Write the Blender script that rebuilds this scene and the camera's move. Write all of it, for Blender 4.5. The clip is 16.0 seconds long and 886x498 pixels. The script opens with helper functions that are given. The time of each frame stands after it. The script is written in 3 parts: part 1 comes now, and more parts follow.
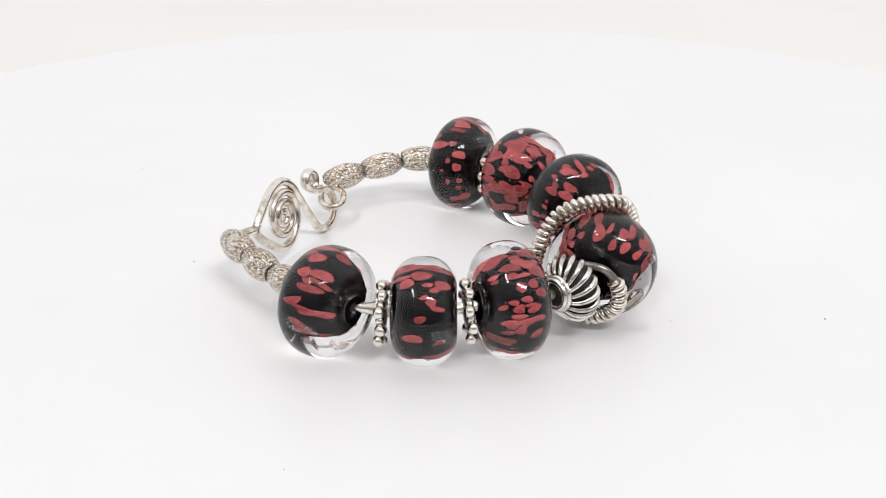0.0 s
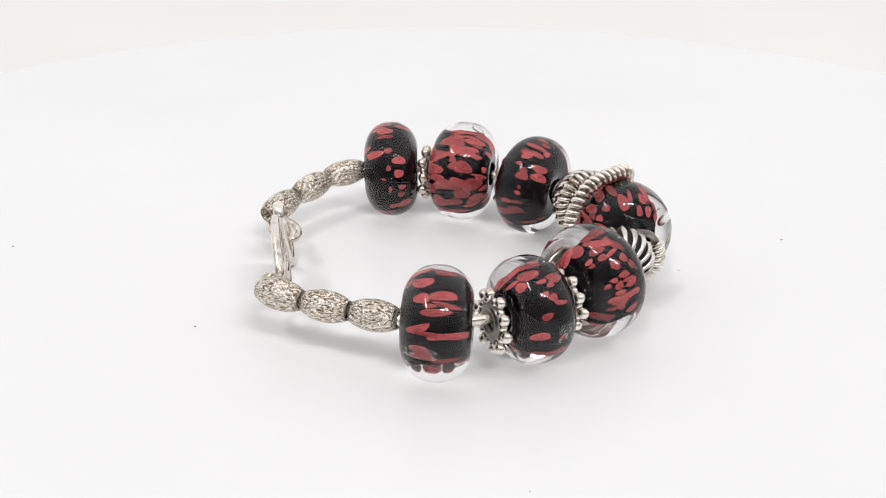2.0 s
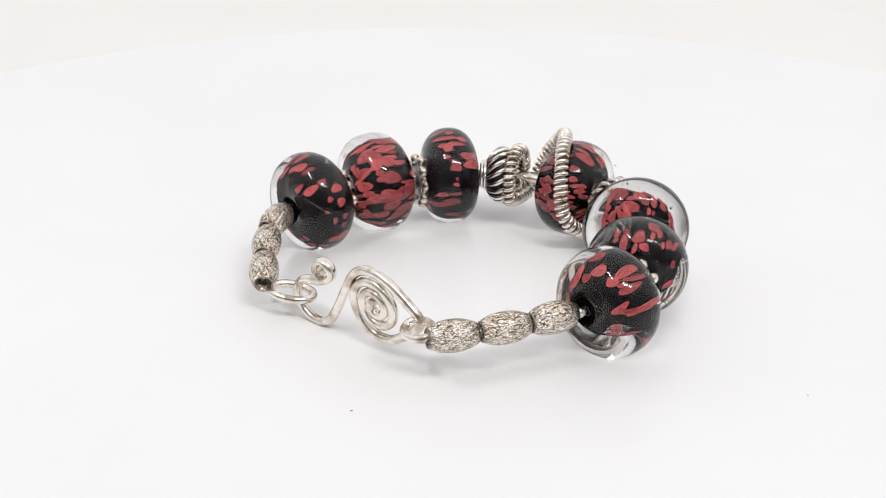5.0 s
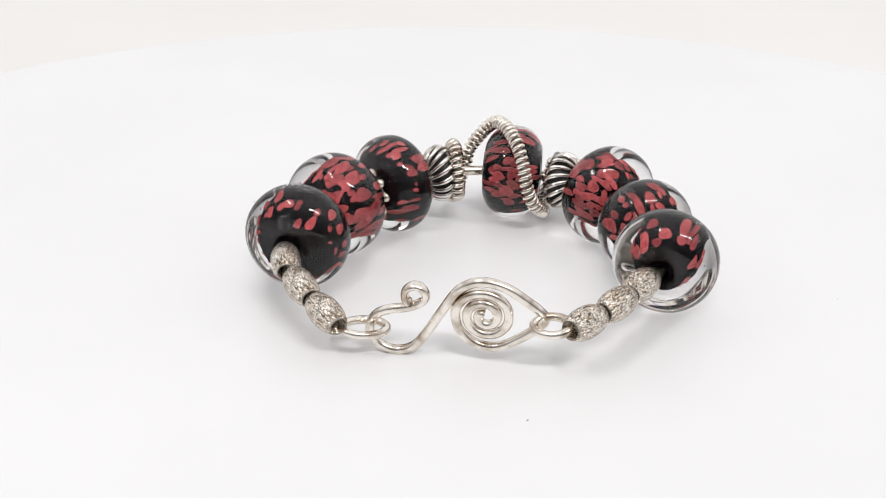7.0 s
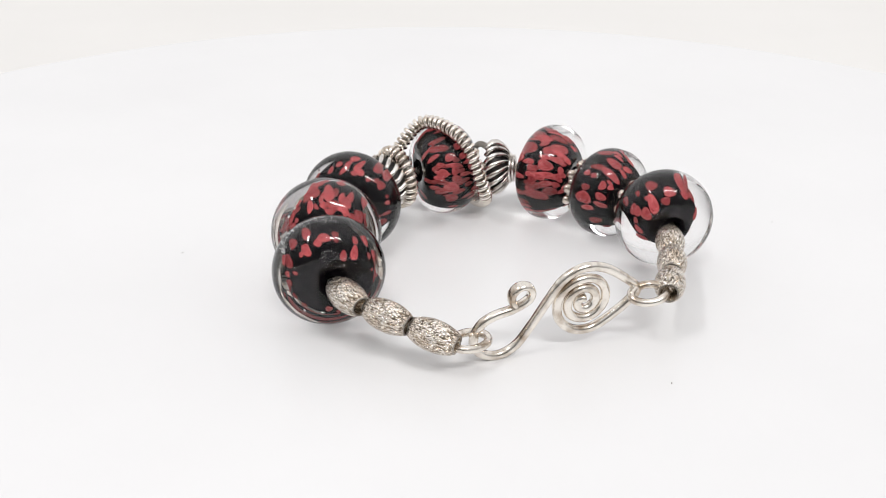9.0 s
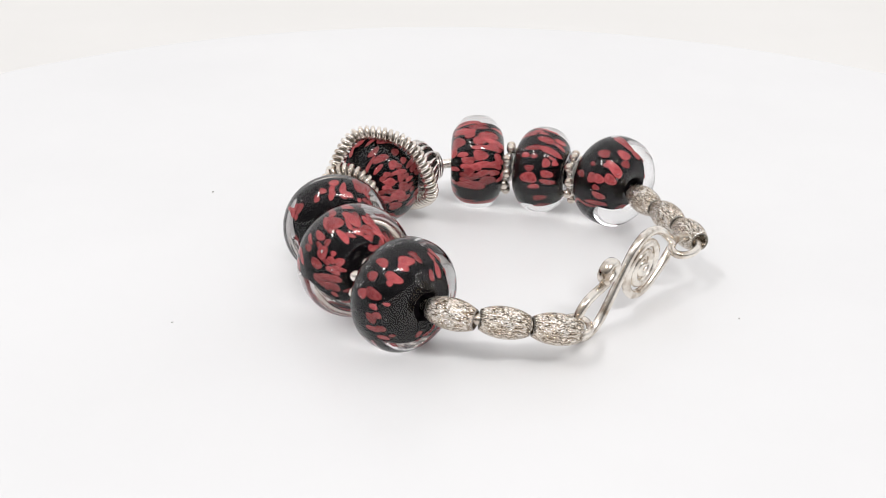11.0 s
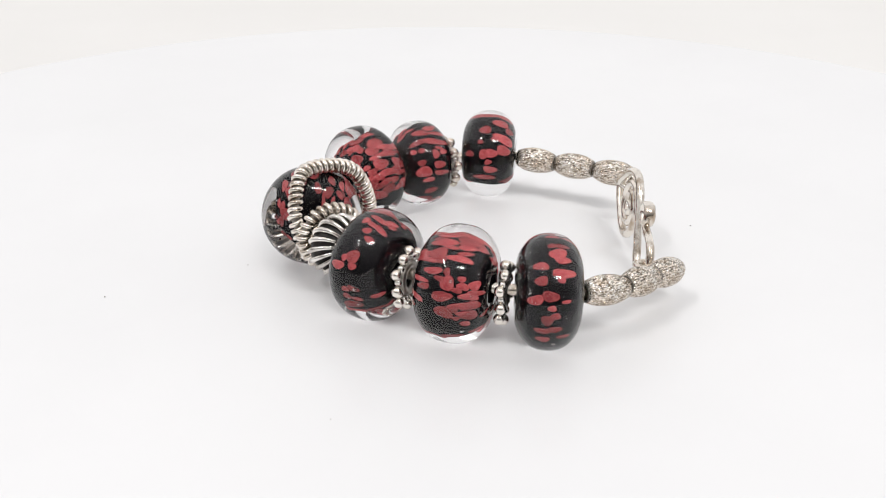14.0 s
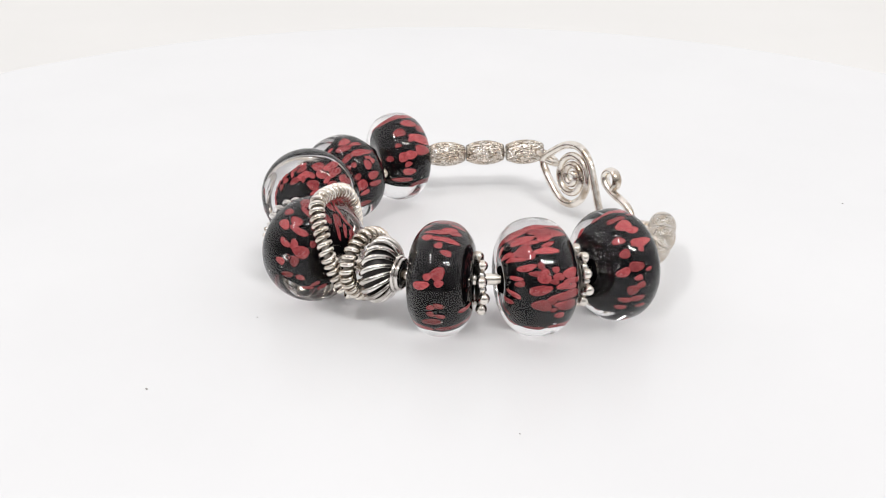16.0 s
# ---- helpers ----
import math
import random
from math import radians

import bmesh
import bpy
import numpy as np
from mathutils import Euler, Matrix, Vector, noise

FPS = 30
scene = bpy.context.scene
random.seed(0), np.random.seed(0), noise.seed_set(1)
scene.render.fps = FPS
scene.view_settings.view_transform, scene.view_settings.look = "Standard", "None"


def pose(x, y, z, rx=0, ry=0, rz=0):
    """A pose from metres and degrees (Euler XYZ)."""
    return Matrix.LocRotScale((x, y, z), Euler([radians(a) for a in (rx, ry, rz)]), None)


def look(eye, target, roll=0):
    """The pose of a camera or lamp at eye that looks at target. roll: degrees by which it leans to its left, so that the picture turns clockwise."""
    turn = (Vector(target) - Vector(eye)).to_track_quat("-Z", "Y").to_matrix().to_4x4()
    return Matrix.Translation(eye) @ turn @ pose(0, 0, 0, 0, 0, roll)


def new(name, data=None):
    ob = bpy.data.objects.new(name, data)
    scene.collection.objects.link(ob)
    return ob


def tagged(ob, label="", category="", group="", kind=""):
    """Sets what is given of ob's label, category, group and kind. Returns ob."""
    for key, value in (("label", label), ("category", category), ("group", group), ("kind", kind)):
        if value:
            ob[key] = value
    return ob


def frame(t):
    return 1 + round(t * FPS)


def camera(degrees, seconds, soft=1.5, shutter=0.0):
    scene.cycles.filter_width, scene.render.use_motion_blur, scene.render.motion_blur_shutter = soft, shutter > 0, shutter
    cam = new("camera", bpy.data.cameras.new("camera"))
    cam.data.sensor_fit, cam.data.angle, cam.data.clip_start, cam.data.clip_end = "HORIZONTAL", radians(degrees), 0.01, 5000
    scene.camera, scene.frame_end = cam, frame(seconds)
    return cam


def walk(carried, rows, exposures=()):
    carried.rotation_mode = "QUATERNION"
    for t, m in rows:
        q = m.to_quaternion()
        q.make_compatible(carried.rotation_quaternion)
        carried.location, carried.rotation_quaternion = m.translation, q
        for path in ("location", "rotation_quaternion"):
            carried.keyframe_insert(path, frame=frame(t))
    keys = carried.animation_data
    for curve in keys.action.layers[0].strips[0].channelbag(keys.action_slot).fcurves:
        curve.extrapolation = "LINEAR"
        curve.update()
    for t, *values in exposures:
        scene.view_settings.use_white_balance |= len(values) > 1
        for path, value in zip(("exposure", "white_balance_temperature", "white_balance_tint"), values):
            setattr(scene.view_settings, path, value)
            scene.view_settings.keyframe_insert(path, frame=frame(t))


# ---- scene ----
cam = camera(41.84, 16.0, soft=0.7)
MM = 0.001

# the camera stands still before the turntable
_pitch, _yaw = radians(25.35), radians(1.11)
EYE = Vector((0.0, -0.160, 0.0793))
AIM = EYE + Vector((-math.sin(_yaw) * math.cos(_pitch), math.cos(_yaw) * math.cos(_pitch), -math.sin(_pitch)))
walk(cam, [(0.0, look(EYE, AIM, 0.42)), (16.0, look(EYE, AIM, 0.42))])

# ---------------------------------------------------------------- light
world = bpy.data.worlds.new("world")
world.use_nodes = True
scene.world = world
wt = world.node_tree
# stand-in for a white light box: world glow, bright back and top, dim front
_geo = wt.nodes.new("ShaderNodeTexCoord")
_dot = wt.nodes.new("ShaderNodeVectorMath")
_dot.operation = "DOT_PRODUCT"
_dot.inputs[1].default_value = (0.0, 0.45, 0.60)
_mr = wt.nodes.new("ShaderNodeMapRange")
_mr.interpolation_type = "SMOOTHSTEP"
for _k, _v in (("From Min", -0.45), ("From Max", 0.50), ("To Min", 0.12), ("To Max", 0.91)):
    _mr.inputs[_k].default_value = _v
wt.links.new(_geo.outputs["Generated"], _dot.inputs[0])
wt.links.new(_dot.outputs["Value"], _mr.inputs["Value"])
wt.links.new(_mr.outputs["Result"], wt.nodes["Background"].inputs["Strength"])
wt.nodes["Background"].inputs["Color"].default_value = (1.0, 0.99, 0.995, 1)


def strip_lamp(name, eye, target, width, length, watts, turn=0):
    data = bpy.data.lights.new(name, "AREA")
    data.shape, data.size, data.size_y, data.energy = "RECTANGLE", width, length, watts
    data.color = (1.0, 0.99, 0.985)
    ob = new(name, data)
    ob.matrix_world = look(eye, target, turn)
    return ob


strip_lamp("led_strip_front", (1.20, -1.94, 2.84), (1.20, -0.05, 0.0), 1.66, 0.35, 60.0)
strip_lamp("led_strip_side", (-1.50, -1.20, 3.00), (-0.10, -1.20, 0.0), 1.20, 0.24, 29.0)
scene.view_settings.exposure = -0.13


# ---------------------------------------------------------------- materials
def nodes_of(name):
    m = bpy.data.materials.new(name)
    m.use_nodes = True
    t = m.node_tree
    return m, t, t.nodes["Principled BSDF"]


def setin(node, **kw):
    for k, v in kw.items():
        node.inputs[k.replace("_", " ")].default_value = v


def add_noise(t, scale, detail=3.0, rough=0.55, space="Object"):
    tc = t.nodes.new("ShaderNodeTexCoord")
    n = t.nodes.new("ShaderNodeTexNoise")
    setin(n, Scale=scale, Detail=detail, Roughness=rough)
    t.links.new(tc.outputs[space], n.inputs["Vector"])
    return n


def ramp(t, src, stops):
    r = t.nodes.new("ShaderNodeValToRGB")
    r.color_ramp.elements[0].position, r.color_ramp.elements[0].color = stops[0][0], (*stops[0][1], 1)
    r.color_ramp.elements[1].position, r.color_ramp.elements[1].color = stops[-1][0], (*stops[-1][1], 1)
    for pos, col in stops[1:-1]:
        r.color_ramp.elements.new(pos).color = (*col, 1)
    t.links.new(src, r.inputs["Fac"])
    return r


def bump(t, src, bsdf, dist, strength=1.0):
    b = t.nodes.new("ShaderNodeBump")
    setin(b, Distance=dist, Strength=strength)
    t.links.new(src, b.inputs["Height"])
    t.links.new(b.outputs["Normal"], bsdf.inputs["Normal"])
    return b


def make_silver(name, light, dark, rough, metal=1.0):
    m, t, b = nodes_of(name)
    n = add_noise(t, 420.0, 5.0)
    r = ramp(t, n.outputs["Fac"], [(0.30, dark), (0.55, light)])
    t.links.new(r.outputs["Color"], b.inputs["Base Color"])
    setin(b, Metallic=metal, Roughness=rough)
    n2 = add_noise(t, 1700.0, 2.0)
    bump(t, n2.outputs["Fac"], b, 0.00004, 0.5)
    return m


def hatch(t, turn, dark):
    """Short scratches along one slant."""
    tc = t.nodes.new("ShaderNodeTexCoord")
    mp = t.nodes.new("ShaderNodeMapping")
    mp.inputs["Rotation"].default_value = turn
    mp.inputs["Scale"].default_value = (0.38, 1.0, 1.0)
    n = t.nodes.new("ShaderNodeTexNoise")
    setin(n, Scale=3000.0, Detail=2.0, Roughness=0.6, Distortion=0.6)
    t.links.new(tc.outputs["Object"], mp.inputs["Vector"])
    t.links.new(mp.outputs["Vector"], n.inputs["Vector"])
    return ramp(t, n.outputs["Fac"], [(0.33, dark), (0.44, (0.88, 0.85, 0.81)), (0.50, (1, 1, 1)), (0.57, (1, 1, 1)), (0.65, dark)])


def times(t, a, b):
    mul = t.nodes.new("ShaderNodeMixRGB")
    mul.blend_type = "MULTIPLY"
    mul.inputs["Fac"].default_value = 1.0
    t.links.new(a, mul.inputs["Color1"])
    t.links.new(b, mul.inputs["Color2"])
    return mul.outputs["Color"]


def make_stardust():
    """Bright silver scratched all over with fine dark lines, a little tarnished."""
    m, t, b = nodes_of("stardust_silver")
    lines = times(t, hatch(t, (0.3, 0.6, 0.7), (0.25, 0.21, 0.165)).outputs["Color"], hatch(t, (0.9, -0.5, -0.8), (0.33, 0.28, 0.225)).outputs["Color"])
    stain = add_noise(t, 420.0, 3.0)
    warm = ramp(t, stain.outputs["Fac"], [(0.40, (1.0, 0.96, 0.90)), (0.68, (0.90, 0.80, 0.69))])
    t.links.new(times(t, lines, warm.outputs["Color"]), b.inputs["Base Color"])
    setin(b, Metallic=1.0, Roughness=0.24)
    facets = add_noise(t, 1900.0, 2.0)
    high = t.nodes.new("ShaderNodeMath")
    high.operation = "MULTIPLY_ADD"
    high.inputs[1].default_value = 1.6
    t.links.new(facets.outputs["Fac"], high.inputs[0])
    t.links.new(lines, high.inputs[2])
    bump(t, high.outputs["Value"], b, 0.00010, 1.0)
    return m


def make_glass(name, col=(1, 1, 1), ior=1.5):
    m, t, b = nodes_of(name)
    setin(b, Base_Color=(*col, 1), Roughness=0.0, IOR=ior, Transmission_Weight=1.0, Specular_IOR_Level=0.14)
    return m


def make_core():
    m, t, b = nodes_of("black_glass")
    n = add_noise(t, 900.0, 4.0)
    r = ramp(t, n.outputs["Fac"], [(0.4, (0.002, 0.0017, 0.002)), (0.7, (0.007, 0.006, 0.007))])
    t.links.new(r.outputs["Color"], b.inputs["Base Color"])
    setin(b, Roughness=0.45, Specular_IOR_Level=0.0)
    return m


def make_red():
    """Coral glass chips, each a little lighter or darker, with a deeper rim."""
    m, t, b = nodes_of("coral_red_glass")
    oi = t.nodes.new("ShaderNodeObjectInfo")
    n = add_noise(t, 2.6, 4.0)
    r = ramp(t, n.outputs["Fac"], [(0.32, (0.34, 0.055, 0.063)), (0.50, (0.53, 0.110, 0.113)), (0.66, (0.68, 0.170, 0.163))])
    tc = t.nodes.new("ShaderNodeTexCoord")
    ln = t.nodes.new("ShaderNodeVectorMath")
    ln.operation = "LENGTH"
    t.links.new(tc.outputs["Object"], ln.inputs[0])
    rim = ramp(t, ln.outputs["Value"], [(0.22, (1, 1, 1)), (0.66, (0.60, 0.50, 0.53))])
    mul = t.nodes.new("ShaderNodeMixRGB")
    mul.blend_type = "MULTIPLY"
    mul.inputs["Fac"].default_value = 1.0
    t.links.new(r.outputs["Color"], mul.inputs["Color1"])
    t.links.new(rim.outputs["Color"], mul.inputs["Color2"])
    h = t.nodes.new("ShaderNodeHueSaturation")
    mr = t.nodes.new("ShaderNodeMapRange")
    setin(mr, To_Min=0.58, To_Max=1.15)
    t.links.new(oi.outputs["Random"], mr.inputs["Value"])
    t.links.new(mr.outputs["Result"], h.inputs["Value"])
    t.links.new(mul.outputs["Color"], h.inputs["Color"])
    t.links.new(h.outputs["Color"], b.inputs["Base Color"])
    setin(b, Roughness=0.5, Specular_IOR_Level=0.0)
    return m


def make_white(name, c1, c2, rough, scale):
    m, t, b = nodes_of(name)
    n = add_noise(t, scale, 4.0)
    r = ramp(t, n.outputs["Fac"], [(0.3, c1), (0.7, c2)])
    t.links.new(r.outputs["Color"], b.inputs["Base Color"])
    setin(b, Roughness=rough)
    n2 = add_noise(t, scale * 30, 3.0)
    bump(t, n2.outputs["Fac"], b, 0.00002, 0.25)
    return m


SILVER = make_silver("polished_silver", (0.92, 0.87, 0.80), (0.44, 0.35, 0.265), 0.20)
ANTIQUE = make_silver("antiqued_silver", (0.88, 0.85, 0.81), (0.34, 0.30, 0.27), 0.20)
OXIDE = make_silver("blackened_silver", (0.035, 0.032, 0.03), (0.01, 0.01, 0.01), 0.45, 0.6)
STARDUST = make_stardust()
GLASS = make_glass("clear_glass", (0.99, 0.985, 0.985))
BUBBLE = make_glass("air_bubble", (1, 1, 1), 1.0 / 1.5)
# silver darkened to paint shade in coil gaps and barrel joints; also antiqued spacer ring
DARK_SILVER = make_silver("dull_shaded_silver", (0.34, 0.31, 0.28), (0.16, 0.14, 0.12), 0.3)
BLACK = make_core()
RED = make_red()
GLITTER, _t, _b = nodes_of("silver_glitter")
setin(_b, Base_Color=(0.9, 0.89, 0.9, 1), Metallic=0.7, Roughness=0.4)
ACRYLIC = make_white("white_acrylic", (0.785, 0.782, 0.785), (0.812, 0.809, 0.812), 0.22, 22.0)
setin(ACRYLIC.node_tree.nodes["Principled BSDF"], Specular_IOR_Level=0.22)
PAPER = make_white("cream_paper", (0.765, 0.752, 0.732), (0.790, 0.777, 0.757), 0.8, 14.0)
DUST, _t, _b = nodes_of("dust")
setin(_b, Base_Color=(0.42, 0.40, 0.38, 1), Roughness=0.9)


# ---------------------------------------------------------------- mesh helpers, lengths in millimetres
def part(name, bm, material, parent, label="", m=None, smooth=True):
    data = bpy.data.meshes.new(name)
    for f in bm.faces:
        f.smooth = smooth
    bm.to_mesh(data)
    bm.free()
    data.materials.append(material)
    ob = new(name, data)
    ob.parent = parent
    if m is not None:
        ob.matrix_local = m
    return tagged(ob, label)


def shared(name, data, parent, m):
    ob = new(name, data)
    ob.parent = parent
    ob.matrix_local = m
    return ob


def revolve(profile, sides=48, closed=True):
    """A ring of revolution about the x axis from a loop of (along, radius)."""
    bm = bmesh.new()
    rings = []
    for i in range(sides):
        a = 2 * math.pi * i / sides
        rings.append([bm.verts.new((x * MM, r * math.sin(a) * MM, r * math.cos(a) * MM)) for x, r in profile])
    n = len(profile)
    for i in range(sides):
        p, q = rings[i], rings[(i + 1) % sides]
        for j in range(n if closed else n - 1):
            k = (j + 1) % n
            bm.faces.new((p[j], p[k], q[k], q[j]))
    bmesh.ops.recalc_face_normals(bm, faces=bm.faces)
    return bm


def tube(points, radius, sides=8, closed=False, flat=None):
    """A round wire along points; radius a number or one for each point; flat: a normal and, for each point, how far it is hammered wide along it."""
    bm = bmesh.new()
    pts = [Vector(p) for p in points]
    n = len(pts)
    rad = radius if isinstance(radius, (list, tuple)) else [radius] * n
    rings, ref = [], None
    for i, p in enumerate(pts):
        a = pts[(i - 1) % n] if closed or i else pts[0]
        b = pts[(i + 1) % n] if closed or i < n - 1 else pts[-1]
        tan = (b - a).normalized()
        if ref is None:
            ref = tan.orthogonal().normalized()
        ref = (ref - tan * ref.dot(tan)).normalized()
        bi = tan.cross(ref)
        ring = []
        for k in range(sides):
            ang = 2 * math.pi * k / sides
            off = (ref * math.cos(ang) + bi * math.sin(ang)) * rad[i]
            if flat:
                nrm, wide = flat[0], flat[1][i]
                off = off / wide ** 0.7 + nrm * (off.dot(nrm) * (wide - wide ** -0.7))
            ring.append(bm.verts.new((p + off) * MM))
        rings.append(ring)
    for i in range(n if closed else n - 1):
        p, q = rings[i], rings[(i + 1) % n]
        for k in range(sides):
            bm.faces.new((p[k], p[(k + 1) % sides], q[(k + 1) % sides], q[k]))
    if not closed:
        bm.faces.new(rings[0][::-1])
        bm.faces.new(rings[-1])
    bmesh.ops.recalc_face_normals(bm, faces=bm.faces)
    return bm


def spline(points, per=8, closed=False):
    """Catmull-Rom through the points."""
    p = [Vector(q) for q in points]
    n, out = len(p), []
    for i in range(n if closed else n - 1):
        if closed:
            a, b, c, d = (p[(i + k) % n] for k in (-1, 0, 1, 2))
        else:
            a, b, c, d = p[max(i - 1, 0)], p[i], p[i + 1], p[min(i + 2, n - 1)]
        for k in range(per):
            t = k / per
            out.append(0.5 * (2 * b + (c - a) * t + (2 * a - 5 * b + 4 * c - d) * t * t + (3 * b - a - 3 * c + d) * t ** 3))
    if not closed:
        out.append(p[-1])
    return out


def ball(r, seg=10, ring=7, squash=1.0):
    bm = bmesh.new()
    bmesh.ops.create_uvsphere(bm, u_segments=seg, v_segments=ring, radius=r * MM)
    bmesh.ops.scale(bm, vec=(squash, 1, 1), verts=bm.verts)
    return bm


def frame_along(at, along):
    """The pose at a point in mm with x along the wire, y outward, z up."""
    x = Vector(along).normalized()
    z = (Vector((0, 0, 1)) - x * x.z).normalized()
    y = z.cross(x)
    m = Matrix((x, y, z)).transposed().to_4x4()
    return Matrix.Translation(Vector(at) * MM) @ m


# ---------------------------------------------------------------- the setting
def table():
    bm = bmesh.new()
    for x, y in ((-6, -6), (6, -6), (6, 6), (-6, 6)):
        bm.verts.new((x, y, -0.014))
    bm.faces.new(bm.verts)
    data = bpy.data.meshes.new("ground")
    bm.to_mesh(data)
    bm.free()
    data.materials.append(PAPER)
    return tagged(new("ground", data), "cream white paper sheet under the turntable", "table top", kind="structure")


table()


def turntable():
    base = new("turntable")
    tagged(base, "round white glossy turntable with a few dust specks", "turntable")
    R = 148.0
    prof = [(0, 0.01), (0, R - 1.2), (-0.4, R - 0.3), (-1.4, R), (-9, R), (-10, R - 1), (-10, 0.01)]
    bm = revolve(prof, 128, closed=False)
    part("platter", bm, ACRYLIC, base, m=pose(0, 0, 0, 0, -90, 0), smooth=False)
    bm = revolve([(-10, 40), (-14, 40), (-14, 34), (-10, 34)], 64)
    part("foot", bm, ACRYLIC, base, m=pose(0, 0, 0, 0, -90, 0))
    for x, y, s in ((51.6, -14.0, 0.24), (-41.9, 1.3, 0.20), (29.5, -15.4, 0.16), (-20.0, -52.0, 0.15), (33.0, 30.0, 0.16), (-60.0, 40.0, 0.2)):
        bm = ball(s, 6, 4)
        bmesh.ops.scale(bm, vec=(1.0, 0.55, 0.4), verts=bm.verts)
        part("dust_speck", bm, DUST, base, "grey speck of dust", pose(x * MM, y * MM, 0.4 * s * MM, 0, 0, 40 * x))
    return base


TURNTABLE = turntable()

# ---------------------------------------------------------------- the bracelet
BRACELET = tagged(new("bracelet"), "silver wire bracelet of black and coral-red glass beads on turntable", "bracelet")

# centre of each bead (mm), its radius and width
BEADS = [
    (Vector((-17.7, -25.4, 7.6)), 7.55, 9.8),
    (Vector((-5.0, -27.1, 7.3)), 7.25, 9.4),
    (Vector((6.0, -25.0, 8.0)), 7.95, 9.6),
    (Vector((19.6, -12.8, 7.75)), 7.70, 10.4),
    (Vector((17.4, 8.0, 8.0)), 7.95, 9.5),
    (Vector((10.0, 18.2, 8.2)), 8.15, 10.8),
    (Vector((-0.1, 25.0, 7.95)), 7.90, 9.5),
]
BARRELS = [Vector(p) for p in ((-32.6, -8.7, 7.5), (-28.4, -14.3, 7.4), (-23.8, -19.5, 7.4), (-7.6, 27.4, 7.7), (-14.3, 25.9, 6.9), (-20.6, 23.3, 5.8))]
WIRE = [Vector((-33.7, -7.0, 7.77))] + BARRELS[:3] + [b[0] for b in BEADS[:3]] + [Vector((14.0, -20.7, 7.5)), BEADS[3][0], Vector((20.4, -2.0, 8.1))] + [b[0] for b in BEADS[4:]] + BARRELS[3:] + [Vector((-22.3, 22.4, 5.44))]
PATH = spline(WIRE, 12)


def on_wire(at):
    """The nearest point of the wire to a place, and the wire's direction there."""
    i = min(range(1, len(PATH) - 1), key=lambda k: (PATH[k] - at).length)
    return PATH[i], (PATH[i + 1] - PATH[i - 1]).normalized()


part("core_wire", tube(PATH, 0.80, 12), SILVER, BRACELET, "round bright silver wire")


# how far each bead sits askew on the wire, degrees
YAW = (-10, 0, 0, 0, 0, 0, 0)


def superprofile(R, half, hole, n=2.35, steps=30):
    """The outline of a rounded bead as (along, radius), from hole rim to hole rim."""
    out = []
    for i in range(steps + 1):
        a = math.pi * i / steps
        ca, sa = math.cos(a), math.sin(a)
        x = -half * math.copysign(abs(ca) ** (2 / n), ca)
        out.append((x, hole + (R - hole) * abs(sa) ** (2 / n)))
    return out


CORE = (0.54, 0.585, 0.56, 0.61, 0.645, 0.56, 0.655)

# how far each core sits off the middle of its bead, and to which side in degrees
OFF_MIDDLE = ((0.06, 10), (0.0, 0), (0.06, -85), (0.0, 0), (0.0, 0), (0.0, 0), (0.0, 0))


def core_radius(k, x, a):
    """The radius of the uneven black core of bead k, at x along it and a radians round it."""
    R, half = BEADS[k][1], BEADS[k][2] / 2
    q = max(0.0, 1 - abs(x / (0.90 * half)) ** 2.1)
    full = CORE[k] * R * (1 + 0.045 * math.cos(a + 1.7 * k) + 0.03 * math.cos(2 * a + 2.3 * k) + 0.02 * math.sin(1.3 * x + 3 * a + k) + OFF_MIDDLE[k][0] / CORE[k] * math.cos(a - radians(OFF_MIDDLE[k][1])))
    return 1.35 + (full - 1.35) * q ** 0.56


def core_mesh(k, xs, sides=56):
    bm = bmesh.new()
    rings = []
    for i in range(sides):
        a = 2 * math.pi * i / sides
        loop = [(x, core_radius(k, x, a)) for x in xs] + [(xs[-1], 1.2), (0, 1.2), (xs[0], 1.2)]
        rings.append([bm.verts.new((x * MM, r * math.sin(a) * MM, r * math.cos(a) * MM)) for x, r in loop])
    n = len(rings[0])
    for i in range(sides):
        p, q = rings[i], rings[(i + 1) % sides]
        for j in range(n):
            bm.faces.new((p[j], p[(j + 1) % n], q[(j + 1) % n], q[j]))
    bmesh.ops.recalc_face_normals(bm, faces=bm.faces)
    return bm


def spot_mesh(seed):
    """A flat petal-shaped chip of glass, one unit (mm) long and wide, lying in the xy plane."""
    rnd = random.Random(seed)
    bm = bmesh.new()
    n = 12
    k1, k2 = rnd.uniform(0, 6.28), rnd.uniform(0, 6.28)
    outer, inner = [], []
    for i in range(n):
        a = 2 * math.pi * i / n
        r = 0.5 * (1 + 0.10 * math.sin(2 * a + k1) + 0.10 * math.sin(3 * a + k2))
        outer.append(bm.verts.new((r * math.cos(a), r * math.sin(a), -0.5)))
        inner.append(bm.verts.new((0.72 * r * math.cos(a), 0.72 * r * math.sin(a), 0.38)))
    top = bm.verts.new((0, 0, 0.5))
    for i in range(n):
        j = (i + 1) % n
        bm.faces.new((outer[i], outer[j], inner[j], inner[i]))
        bm.faces.new((inner[i], inner[j], top))
    for f in bm.faces:
        f.smooth = True
    data = bpy.data.meshes.new("red_spot")
    bm.to_mesh(data)
    bm.free()
    data.materials.append(RED)
    return data


SPOTS = [spot_mesh(k) for k in range(8)]


